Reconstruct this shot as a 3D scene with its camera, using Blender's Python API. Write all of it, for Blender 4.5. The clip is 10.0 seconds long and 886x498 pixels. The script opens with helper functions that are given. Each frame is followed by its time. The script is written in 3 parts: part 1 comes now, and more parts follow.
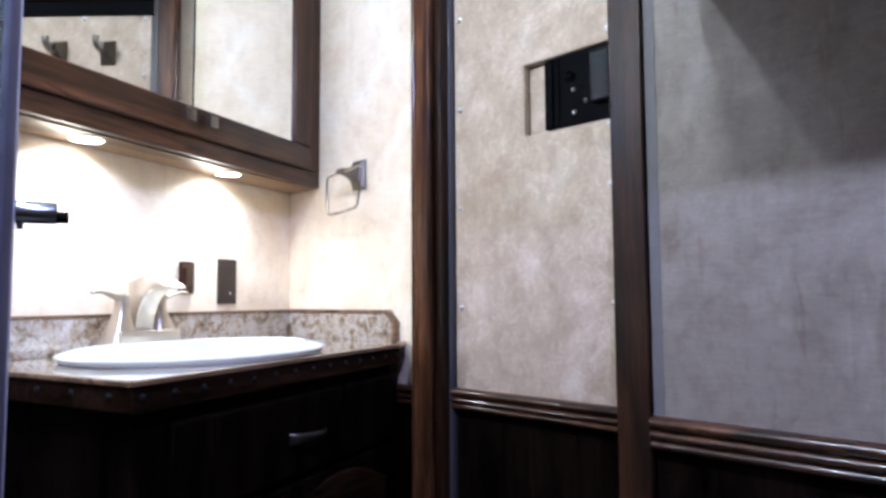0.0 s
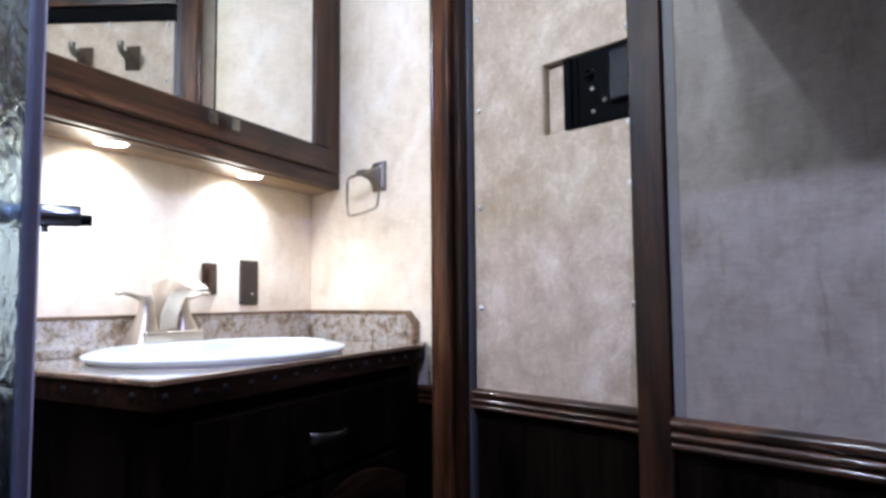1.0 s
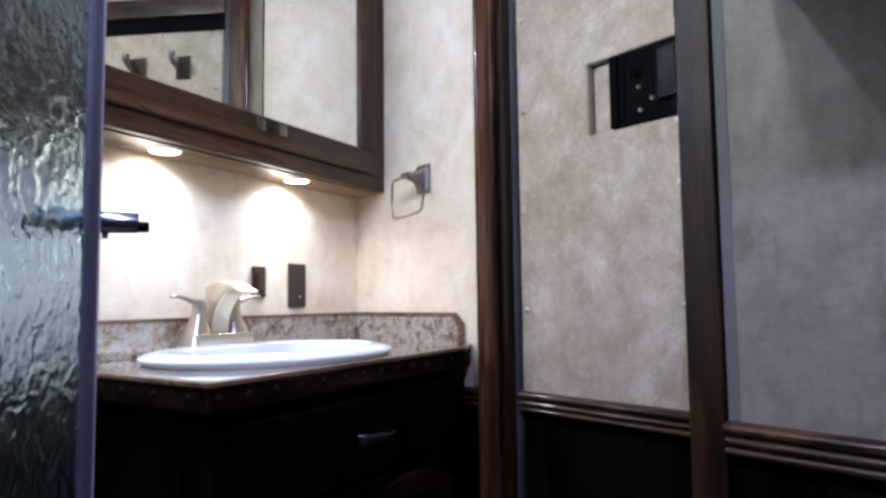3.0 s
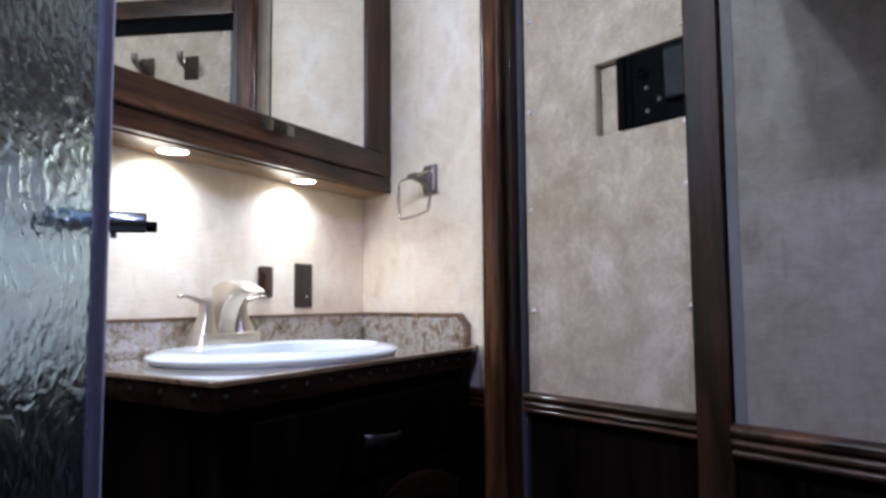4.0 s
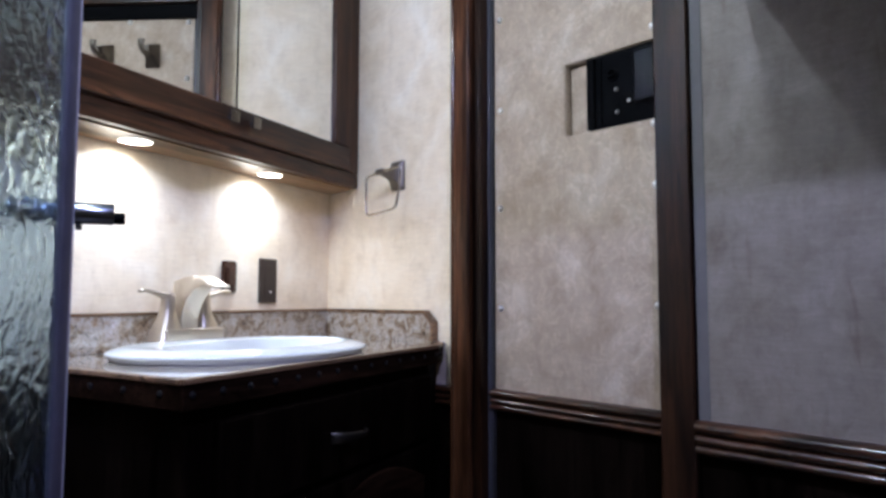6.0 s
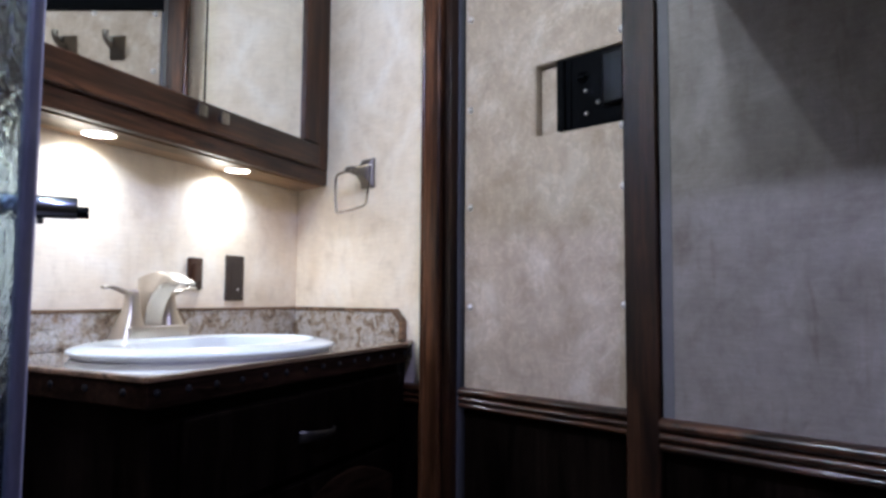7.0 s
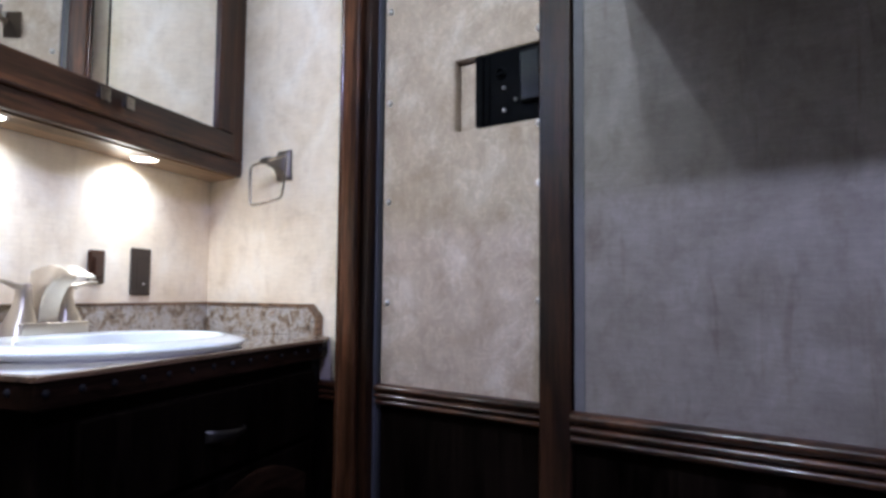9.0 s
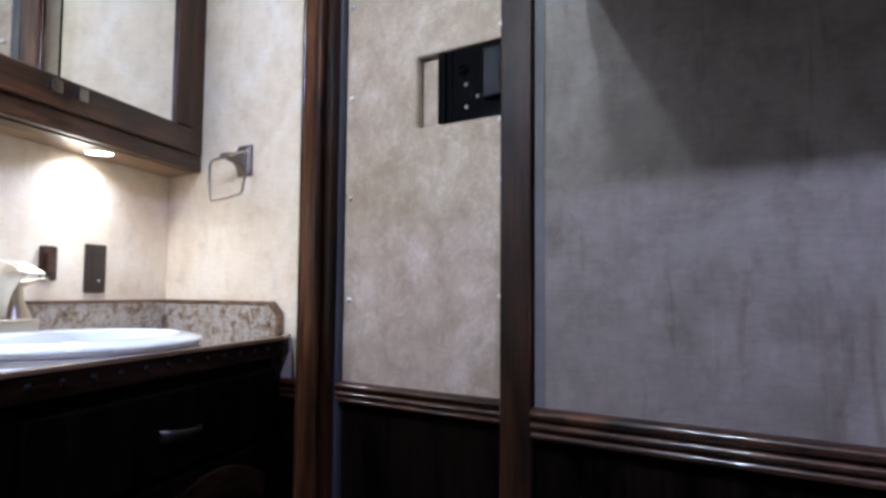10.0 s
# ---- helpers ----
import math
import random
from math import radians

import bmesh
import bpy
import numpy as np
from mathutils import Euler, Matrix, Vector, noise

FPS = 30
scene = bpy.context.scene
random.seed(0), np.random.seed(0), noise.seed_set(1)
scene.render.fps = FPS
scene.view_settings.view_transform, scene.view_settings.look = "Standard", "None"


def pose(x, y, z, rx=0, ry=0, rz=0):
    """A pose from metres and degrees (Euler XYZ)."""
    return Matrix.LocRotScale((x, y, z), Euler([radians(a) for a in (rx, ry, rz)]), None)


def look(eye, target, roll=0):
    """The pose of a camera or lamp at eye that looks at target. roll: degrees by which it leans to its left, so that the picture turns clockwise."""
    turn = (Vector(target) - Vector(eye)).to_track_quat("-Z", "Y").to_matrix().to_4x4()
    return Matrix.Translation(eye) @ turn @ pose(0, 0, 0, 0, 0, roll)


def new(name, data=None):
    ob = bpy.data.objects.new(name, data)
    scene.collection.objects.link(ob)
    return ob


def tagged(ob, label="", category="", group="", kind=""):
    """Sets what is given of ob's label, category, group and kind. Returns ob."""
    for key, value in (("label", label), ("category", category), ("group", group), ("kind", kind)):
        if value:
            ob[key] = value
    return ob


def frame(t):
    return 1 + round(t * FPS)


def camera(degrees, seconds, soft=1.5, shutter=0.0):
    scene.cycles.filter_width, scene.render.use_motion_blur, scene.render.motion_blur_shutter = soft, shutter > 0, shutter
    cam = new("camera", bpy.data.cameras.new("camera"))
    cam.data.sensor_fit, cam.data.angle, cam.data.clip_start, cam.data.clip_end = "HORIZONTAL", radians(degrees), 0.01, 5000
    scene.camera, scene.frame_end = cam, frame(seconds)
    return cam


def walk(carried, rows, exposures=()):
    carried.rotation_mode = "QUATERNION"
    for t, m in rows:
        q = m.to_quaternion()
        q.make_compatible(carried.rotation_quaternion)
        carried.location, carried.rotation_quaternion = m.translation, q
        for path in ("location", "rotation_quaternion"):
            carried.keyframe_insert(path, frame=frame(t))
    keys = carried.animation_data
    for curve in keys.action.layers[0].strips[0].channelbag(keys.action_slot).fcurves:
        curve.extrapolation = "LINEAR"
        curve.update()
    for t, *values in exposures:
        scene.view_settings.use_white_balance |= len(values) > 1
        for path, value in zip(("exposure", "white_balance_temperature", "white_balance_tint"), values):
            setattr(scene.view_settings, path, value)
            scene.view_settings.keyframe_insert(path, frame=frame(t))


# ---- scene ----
# ---- camera ----
cam = camera(66.0, 10.0, soft=3.1, shutter=0.5)
PATH = [
    (0.0, pose(-1.6597, -1.1862, 0.9745, 94.226, 0.344, -67.090)),
    (0.5, pose(-1.6590, -1.1917, 0.9743, 94.259, 0.365, -66.119)),
    (1.0, pose(-1.6588, -1.1926, 0.9742, 94.287, 0.455, -65.216)),
    (1.5, pose(-1.6588, -1.1961, 0.9750, 94.315, 0.519, -63.978)),
    (2.0, pose(-1.6579, -1.1935, 0.9765, 94.301, 0.675, -63.009)),
    (2.5, pose(-1.6611, -1.1883, 0.9761, 94.363, 0.772, -62.208)),
    (4.0, pose(-1.6624, -1.1880, 0.9767, 94.459, 0.428, -61.091)),
    (4.5, pose(-1.6645, -1.1917, 0.9742, 94.542, 0.310, -61.343)),
    (5.0, pose(-1.6652, -1.1837, 0.9750, 94.470, 0.066, -62.174)),
    (5.5, pose(-1.6660, -1.1734, 0.9771, 94.330, -0.047, -63.339)),
    (7.0, pose(-1.6687, -1.1666, 0.9757, 94.134, -0.421, -67.194)),
    (7.5, pose(-1.6650, -1.1690, 0.9721, 94.233, -0.772, -68.829)),
    (8.0, pose(-1.6601, -1.1691, 0.9729, 94.119, -0.690, -70.453)),
    (8.5, pose(-1.6567, -1.1696, 0.9724, 94.040, -0.704, -72.244)),
    (9.0, pose(-1.6536, -1.1744, 0.9745, 93.846, -0.548, -73.639)),
    (9.5, pose(-1.6490, -1.1809, 0.9734, 93.786, -0.596, -75.083)),
    (10.0, pose(-1.6448, -1.1859, 0.9728, 93.685, -0.507, -76.284)),
]
walk(cam, PATH, exposures=[(0.0, 0.70), (1.0, 0.58), (2.5, 0.31), (4.0, 0.06), (5.5, 0.0), (7.5, 0.02), (9.0, 0.07), (10.0, 0.17)])

# ---- light ----
world = bpy.data.worlds.new("world")
scene.world = world
world.use_nodes = True
world.node_tree.nodes["Background"].inputs[0].default_value = (0.5, 0.6, 0.8, 1)
world.node_tree.nodes["Background"].inputs[1].default_value = 0.02

# frame of the slanted door wall: u along the wall, n out into the room
ORIGIN = Vector((-0.137, -0.417, 0))
DU = Vector((-0.3735, -0.9276, 0))
DN = Vector((-0.9276, 0.3735, 0))
# frame of the towel-ring wall, from the corner
TU = Vector((-0.3236, -0.9462, 0))
TN = Vector((-0.9462, 0.3236, 0))


def fD(u, n, z):
    return ORIGIN + DU * u + DN * n + Vector((0, 0, z))


def fT(u, n, z):
    return TU * u + TN * n + Vector((0, 0, z))


def fW(x, y, z):
    return Vector((x, y, z))


PUCK_X = (-0.338, -0.738)
PUCK_Y, CAB_Z = -0.038, 1.288
CAB_Y = -0.129


def lamp(name, kind, place, power, colour, aim=None, **kw):
    d = bpy.data.lights.new(name, kind)
    d.energy, d.color = power, colour
    for key in kw:
        if key == "size":
            d.size = kw[key]
        if key == "radius":
            d.shadow_soft_size = kw[key]
        if key == "spread":
            d.shape, d.spread = "DISK", radians(kw[key])
    ob = new(name, d)
    ob.matrix_world = look(place, aim or (place[0], place[1] + 0.0001, place[2] - 1))
    return ob


WARM, COOL, NEUTRAL = (0.85, 0.98, 1.21), (0.57, 0.62, 1.30), (0.832, 0.978, 1.165)
for px in PUCK_X:
    lamp("puck_light", "AREA", (px, PUCK_Y - 0.02, CAB_Z - 0.0072), 0.98, WARM, size=0.05, spread=150)
LAMPS = ((0.725, 1.00, 17.0, NEUTRAL), (0.560, 1.00, 13.0, NEUTRAL), (1.45, 1.00, 33.0, COOL))
for lu, ln, power, tint in LAMPS:
    lamp("ceiling_light", "POINT", fD(lu, ln, 1.97), power, tint, radius=0.022)

# ---- materials ----
def mat(name):
    m = bpy.data.materials.new(name)
    m.use_nodes = True
    return m, m.node_tree.nodes, m.node_tree.links, m.node_tree.nodes["Principled BSDF"]


def noise_node(nodes, links, scale, detail=6.0, rough=0.55, stretch=(1, 1, 1), distort=0.0):
    co = nodes.new("ShaderNodeTexCoord")
    mp = nodes.new("ShaderNodeMapping")
    mp.inputs["Scale"].default_value = stretch
    links.new(co.outputs["Object"], mp.inputs["Vector"])
    n = nodes.new("ShaderNodeTexNoise")
    n.inputs["Scale"].default_value, n.inputs["Detail"].default_value = scale, detail
    n.inputs["Roughness"].default_value, n.inputs["Distortion"].default_value = rough, distort
    links.new(mp.outputs["Vector"], n.inputs["Vector"])
    return n


def ramp(nodes, links, src, stops):
    r = nodes.new("ShaderNodeValToRGB")
    el = r.color_ramp.elements
    while len(el) < len(stops):
        el.new(0.5)
    for e, (p, c) in zip(el, stops):
        e.position, e.color = p, (*c, 1)
    links.new(src, r.inputs["Fac"])
    return r


def mix(nodes, links, kind, fac, a, b):
    m = nodes.new("ShaderNodeMix")
    m.data_type, m.blend_type = "RGBA", kind
    if isinstance(fac, float):
        m.inputs[0].default_value = fac
    else:
        links.new(fac, m.inputs[0])
    links.new(a, m.inputs[6])
    links.new(b, m.inputs[7])
    return m.outputs[2]


def bump(nodes, links, bsdf, src, strength, distance):
    b = nodes.new("ShaderNodeBump")
    b.inputs["Strength"].default_value, b.inputs["Distance"].default_value = strength, distance
    links.new(src, b.inputs["Height"])
    links.new(b.outputs["Normal"], bsdf.inputs["Normal"])


def plain(name, colour, rough=0.5, metal=0.0, vary=0.08, scale=40.0, relief=0.0):
    m, nodes, links, b = mat(name)
    n = noise_node(nodes, links, scale)
    lo = tuple(c * (1 - vary) for c in colour)
    hi = tuple(min(1, c * (1 + vary)) for c in colour)
    r = ramp(nodes, links, n.outputs["Fac"], [(0.3, lo), (0.7, hi)])
    links.new(r.outputs["Color"], b.inputs["Base Color"])
    b.inputs["Roughness"].default_value, b.inputs["Metallic"].default_value = rough, metal
    if relief:
        bump(nodes, links, b, n.outputs["Fac"], 0.4, relief)
    return m


def wood(name, axis, tone=1.0, rough=0.36, lo=(0.012, 0.0052, 0.0030), hi=(0.104, 0.043, 0.0195)):
    """Dark-stained alder: long grain along the axis, knots and a satin varnish."""
    m, nodes, links, b = mat(name)
    st = [1.0, 1.0, 1.0]
    st["xyz".index(axis)] = 0.06
    grain = noise_node(nodes, links, 130, 7, 0.6, st, 0.6)
    broad = noise_node(nodes, links, 9, 3, 0.5, [0.2 if s < 1 else 1.6 for s in st], 0.8)
    st2 = [1.0, 1.0, 1.0]
    st2["xyz".index(axis)] = 0.3
    knots = noise_node(nodes, links, 16, 2, 0.4, st2, 1.5)
    c1 = ramp(nodes, links, grain.outputs["Fac"], [(0.3, tuple(c * tone for c in lo)), (0.75, tuple(c * tone for c in hi))])
    c2 = ramp(nodes, links, broad.outputs["Fac"], [(0.32, (0.25, 0.23, 0.21)), (0.66, (1.5, 1.42, 1.35))])
    c3 = ramp(nodes, links, knots.outputs["Fac"], [(0.26, (0.3, 0.28, 0.27)), (0.36, (1, 1, 1))])
    o = mix(nodes, links, "MULTIPLY", 1.0, c1.outputs["Color"], c2.outputs["Color"])
    o = mix(nodes, links, "MULTIPLY", 1.0, o, c3.outputs["Color"])
    links.new(o, b.inputs["Base Color"])
    b.inputs["Roughness"].default_value = rough
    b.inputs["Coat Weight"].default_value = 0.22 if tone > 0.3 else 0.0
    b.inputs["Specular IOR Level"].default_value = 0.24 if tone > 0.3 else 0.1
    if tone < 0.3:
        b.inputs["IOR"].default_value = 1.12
    b.inputs["Coat Roughness"].default_value = 0.18
    bump(nodes, links, b, grain.outputs["Fac"], 0.25, 0.0006)
    return m


def wall_cover(name, a, b_, c, blotch=4.0, smudge=0.9, drips=0.0, weave=0.7, veins=0.0):
    """Suede-look vinyl wall covering: soft blotches, fine crosshatch streaks, faint stains."""
    m, nodes, links, b = mat(name)
    big = noise_node(nodes, links, blotch, 5, 0.6, (1, 1, 1), 0.7)
    mid = noise_node(nodes, links, 24, 7, 0.68, (1, 1, 0.7), 0.3)
    hor = noise_node(nodes, links, 95, 5, 0.6, (0.25, 0.25, 2.2))
    ver = noise_node(nodes, links, 80, 4, 0.6, (1.6, 1.6, 0.1))
    base = ramp(nodes, links, big.outputs["Fac"], [(0.30, a), (0.52, b_), (0.72, c)])
    m2 = ramp(nodes, links, mid.outputs["Fac"], [(0.30, (0.76, 0.72, 0.67)), (0.5, (1, 1, 1)), (0.75, (1.10, 1.09, 1.08))])
    m3 = ramp(nodes, links, hor.outputs["Fac"], [(0.3, (0.87, 0.86, 0.85)), (0.7, (1.06, 1.06, 1.06))])
    m4 = ramp(nodes, links, ver.outputs["Fac"], [(0.3, (0.91, 0.90, 0.88)), (0.65, (1.03, 1.03, 1.03))])
    o = mix(nodes, links, "MULTIPLY", smudge, base.outputs["Color"], m2.outputs["Color"])
    o = mix(nodes, links, "MULTIPLY", weave, o, m3.outputs["Color"])
    o = mix(nodes, links, "MULTIPLY", 0.22, o, m4.outputs["Color"])
    if veins:
        vn = noise_node(nodes, links, 21, 5, 0.6, (1, 1, 0.8), 2.2)
        m6 = ramp(nodes, links, vn.outputs["Fac"], [(0.470, (1, 1, 1)), (0.498, (1.28, 1.27, 1.27)), (0.512, (1.28, 1.27, 1.27)), (0.54, (1, 1, 1))])
        o = mix(nodes, links, "MULTIPLY", veins, o, m6.outputs["Color"])
    if drips:
        run = noise_node(nodes, links, 26, 4, 0.6, (1, 1, 0.16), 0.9)
        m5 = ramp(nodes, links, run.outputs["Fac"], [(0.56, (1, 1, 1)), (0.65, (0.78, 0.72, 0.66))])
        gate = noise_node(nodes, links, 3.2, 2, 0.5)
        g = ramp(nodes, links, gate.outputs["Fac"], [(0.42, (0, 0, 0)), (0.58, (drips, drips, drips))])
        o = mix(nodes, links, "MULTIPLY", g.outputs["Color"], o, m5.outputs["Color"])
    links.new(o, b.inputs["Base Color"])
    b.inputs["Roughness"].default_value = 0.62
    bump(nodes, links, b, mid.outputs["Fac"], 0.36, 0.003)
    return m


def granite():
    m, nodes, links, b = mat("granite laminate")
    n1 = noise_node(nodes, links, 34, 8, 0.75, (1, 1, 1), 0.5)
    n2 = noise_node(nodes, links, 80, 6, 0.7, (1, 1, 1), 0.4)
    n3 = noise_node(nodes, links, 220, 3, 0.6)
    c1 = ramp(nodes, links, n1.outputs["Fac"], [(0.33, (0.045, 0.034, 0.028)), (0.42, (0.24, 0.165, 0.105)), (0.48, (0.36, 0.295, 0.225)), (0.56, (0.50, 0.465, 0.42)), (0.66, (0.33, 0.23, 0.15))])
    c2 = ramp(nodes, links, n2.outputs["Fac"], [(0.34, (0.22, 0.19, 0.18)), (0.47, (1, 1, 1))])
    c3 = ramp(nodes, links, n3.outputs["Fac"], [(0.35, (0.75, 0.72, 0.70)), (0.6, (1.05, 1.05, 1.05))])
    o = mix(nodes, links, "MULTIPLY", 0.85, c1.outputs["Color"], c2.outputs["Color"])
    o = mix(nodes, links, "MULTIPLY", 0.8, o, c3.outputs["Color"])
    links.new(o, b.inputs["Base Color"])
    b.inputs["Roughness"].default_value = 0.05
    b.inputs["Specular IOR Level"].default_value = 0.7
    b.inputs["Coat Weight"].default_value = 1.0
    b.inputs["Coat Roughness"].default_value = 0.02
    return m


def glass_mat():
    m, nodes, links, b = mat("rain glass")
    b.inputs["Base Color"].default_value = (0.47, 0.61, 0.655, 1)
    b.inputs["Transmission Weight"].default_value = 1.0
    b.inputs["Roughness"].default_value = 0.2
    b.inputs["IOR"].default_value = 1.45
    big = noise_node(nodes, links, 78, 2, 0.4, (1, 1, 0.62), 0.8)
    fine = noise_node(nodes, links, 150, 2, 0.45, (1, 1, 0.7), 0.4)
    add = nodes.new("ShaderNodeMath")
    add.operation = "MULTIPLY_ADD"
    add.inputs[1].default_value = 0.15
    links.new(fine.outputs["Fac"], add.inputs[0])
    links.new(big.outputs["Fac"], add.inputs[2])
    bump(nodes, links, b, add.outputs[0], 0.55, 0.007)
    return m


def glow(name, colour, strength):
    m, nodes, links, b = mat(name)
    b.inputs["Base Color"].default_value = (0.8, 0.8, 0.8, 1)
    b.inputs["Emission Color"].default_value = (*colour, 1)
    b.inputs["Emission Strength"].default_value = strength
    return m


WOOD_V = wood("dark stained wood upright", "z", 0.62, 0.34)
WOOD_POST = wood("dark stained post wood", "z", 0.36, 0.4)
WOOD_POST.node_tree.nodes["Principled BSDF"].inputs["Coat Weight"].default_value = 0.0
WOOD_BEAD = wood("glossy bead wood", "z", 0.9, 0.22)
WOOD_BEAD.node_tree.nodes["Principled BSDF"].inputs["Coat Weight"].default_value = 0.5
WOOD_BEAD.node_tree.nodes["Principled BSDF"].inputs["Coat Roughness"].default_value = 0.1
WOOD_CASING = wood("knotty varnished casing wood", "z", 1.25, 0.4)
WOOD_CASING.node_tree.nodes["Principled BSDF"].inputs["Specular IOR Level"].default_value = 0.12
WOOD_CASING.node_tree.nodes["Principled BSDF"].inputs["Coat Weight"].default_value = 0.0
WOOD_V.node_tree.nodes["Principled BSDF"].inputs["Coat Weight"].default_value = 0.0
WOOD_X = wood("dark stained wood along x", "x", 0.85)
WOOD_Y = wood("dark stained wood along y", "y")
# jamb board tone is dropped to stand in for shade on the side face
WOOD_SHADED = wood("shade-darkened stained wood", "z", 0.4, 0.4)
WOOD_SHADED.node_tree.nodes["Principled BSDF"].inputs["Coat Weight"].default_value = 0.0
WOOD_EDGE = wood("dark stained worktop edge", "x", 0.27, 0.5, (0.012, 0.006, 0.004), (0.080, 0.043, 0.028))
# dark stain taken down to near black to stand in for scant light below
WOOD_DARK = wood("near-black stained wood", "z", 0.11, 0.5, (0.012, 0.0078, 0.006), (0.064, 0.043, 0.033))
WOOD_RAIL = wood("glossy dark wood moulding", "y", 0.85, 0.3)
WOOD_RAIL.node_tree.nodes["Principled BSDF"].inputs["Coat Weight"].default_value = 0.6
WOOD_RAIL.node_tree.nodes["Principled BSDF"].inputs["Coat Roughness"].default_value = 0.1
# cream is raised and door tan lowered, in place of light off the mirror
SUEDE = wall_cover("cream suede wall vinyl", (0.735, 0.605, 0.435), (0.815, 0.706, 0.552), (0.86, 0.782, 0.660), 7.0, 0.5, 0.15, 0.6)
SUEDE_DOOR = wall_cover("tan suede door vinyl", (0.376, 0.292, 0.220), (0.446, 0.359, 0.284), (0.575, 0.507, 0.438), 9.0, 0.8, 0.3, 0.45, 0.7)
# panel colour is lowered so that its shadowed part comes out dark enough
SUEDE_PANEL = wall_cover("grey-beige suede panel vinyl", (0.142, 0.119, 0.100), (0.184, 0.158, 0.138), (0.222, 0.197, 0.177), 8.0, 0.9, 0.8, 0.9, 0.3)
GRANITE = granite()
GLASS = glass_mat()
CERAMIC = plain("white glazed ceramic", (0.87, 0.93, 0.925), 0.08, 0, 0.01)
NICKEL = plain("brushed nickel", (0.60, 0.535, 0.45), 0.41, 1.0, 0.06, 200)
BAR_METAL = plain("dark polished bar", (0.26, 0.30, 0.36), 0.16, 1.0, 0.05)
CHROME = plain("chrome", (0.62, 0.66, 0.72), 0.10, 1.0, 0.03)
PEWTER_BRUSHED = plain("brushed dark nickel", (0.19, 0.168, 0.145), 0.46, 1.0, 0.08, 200)
STEEL = plain("stainless screw head", (0.80, 0.80, 0.80), 0.34, 1.0, 0.03)
PEWTER = plain("dark nailhead", (0.008, 0.008, 0.009), 0.6, 0.0, 0.15)
PEWTER.node_tree.nodes["Principled BSDF"].inputs["Specular IOR Level"].default_value = 0.1
BLACK = plain("black lock plastic", (0.003, 0.0033, 0.004), 0.62, 0, 0.2, 90)
BLACK.node_tree.nodes["Principled BSDF"].inputs["IOR"].default_value = 1.08
BROWN = plain("brown switch plastic", (0.045, 0.020, 0.012), 0.12, 0, 0.1)
BROWN_FLAT = plain("brown outlet plastic", (0.026, 0.015, 0.010), 0.55, 0, 0.1)
SEAL = plain("grey door seal", (0.040, 0.040, 0.052), 0.35, 0, 0.1)
GASKET = plain("dark rubber gasket", (0.018, 0.018, 0.022), 0.5, 0, 0.1)
VINYL = plain("translucent violet-grey seal", (0.05, 0.05, 0.072), 0.35, 0, 0.1)
FLOOR = plain("brown vinyl floor", (0.10, 0.075, 0.055), 0.4, 0, 0.3, 12)
# unseen ceiling, toned down so less light bounces into the shadows
CEIL = plain("ceiling vinyl", (0.30, 0.28, 0.25), 0.6, 0, 0.05, 10)
# unseen shower walls, dark and warm to weaken the cool bounced light
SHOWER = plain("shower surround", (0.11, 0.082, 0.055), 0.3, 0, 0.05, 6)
LED = glow("puck diffuser", (1.0, 0.94, 0.84), 25.0)
MIRROR, _n, _l, _b = mat("mirror")
_b.inputs["Base Color"].default_value = (0.86, 0.86, 0.82, 1)
_b.inputs["Metallic"].default_value, _b.inputs["Roughness"].default_value = 1.0, 0.015


# ---- building helpers ----
def box(bm, f, a, b, bevel=0.0, seg=2):
    """A box between two corners in the frame f, with rounded edges."""
    t = bmesh.new()
    v = [t.verts.new(f(x, y, z)) for x in (a[0], b[0]) for y in (a[1], b[1]) for z in (a[2], b[2])]
    for q in ((0, 1, 3, 2), (4, 6, 7, 5), (0, 4, 5, 1), (2, 3, 7, 6), (0, 2, 6, 4), (1, 5, 7, 3)):
        t.faces.new([v[i] for i in q])
    bmesh.ops.recalc_face_normals(t, faces=t.faces)
    if bevel:
        bmesh.ops.bevel(t, geom=list(t.edges), offset=bevel, segments=seg, profile=0.5, affect="EDGES")
    join(bm, t)


def join(bm, t):
    me = bpy.data.meshes.new("t")
    t.to_mesh(me)
    t.free()
    bm.from_mesh(me)
    bpy.data.meshes.remove(me)


def lathe(bm, f, profile, seg=32, closed=True):
    """Revolve (radius, height) rows round the local third axis of f."""
    t = bmesh.new()
    rings = []
    for r, h in profile:
        rings.append([t.verts.new(f(r * math.cos(2 * math.pi * k / seg), r * math.sin(2 * math.pi * k / seg), h)) for k in range(seg)])
    for a, b in zip(rings, rings[1:]):
        for k in range(seg):
            t.faces.new((a[k], a[(k + 1) % seg], b[(k + 1) % seg], b[k]))
    if closed:
        t.faces.new(rings[0]), t.faces.new(rings[-1])
    bmesh.ops.recalc_face_normals(t, faces=t.faces)
    join(bm, t)


def sweep(bm, f, path, section, cap=True, close=False):
    """A section function (i) -> list of (side, up) offsets along a path of (place, side, up)."""
    t = bmesh.new()
    rings = []
    for i, (p, s, u) in enumerate(path):
        rings.append([t.verts.new(f(*(Vector(p) + Vector(s) * a + Vector(u) * b))) for a, b in section(i)])
    m = len(rings[0])
    pairs = list(zip(rings, rings[1:])) + ([(rings[-1], rings[0])] if close else [])
    for a, b in pairs:
        for k in range(m):
            t.faces.new((a[k], a[(k + 1) % m], b[(k + 1) % m], b[k]))
    if cap and not close:
        t.faces.new(rings[0]), t.faces.new(rings[-1])
    bmesh.ops.recalc_face_normals(t, faces=t.faces)
    join(bm, t)


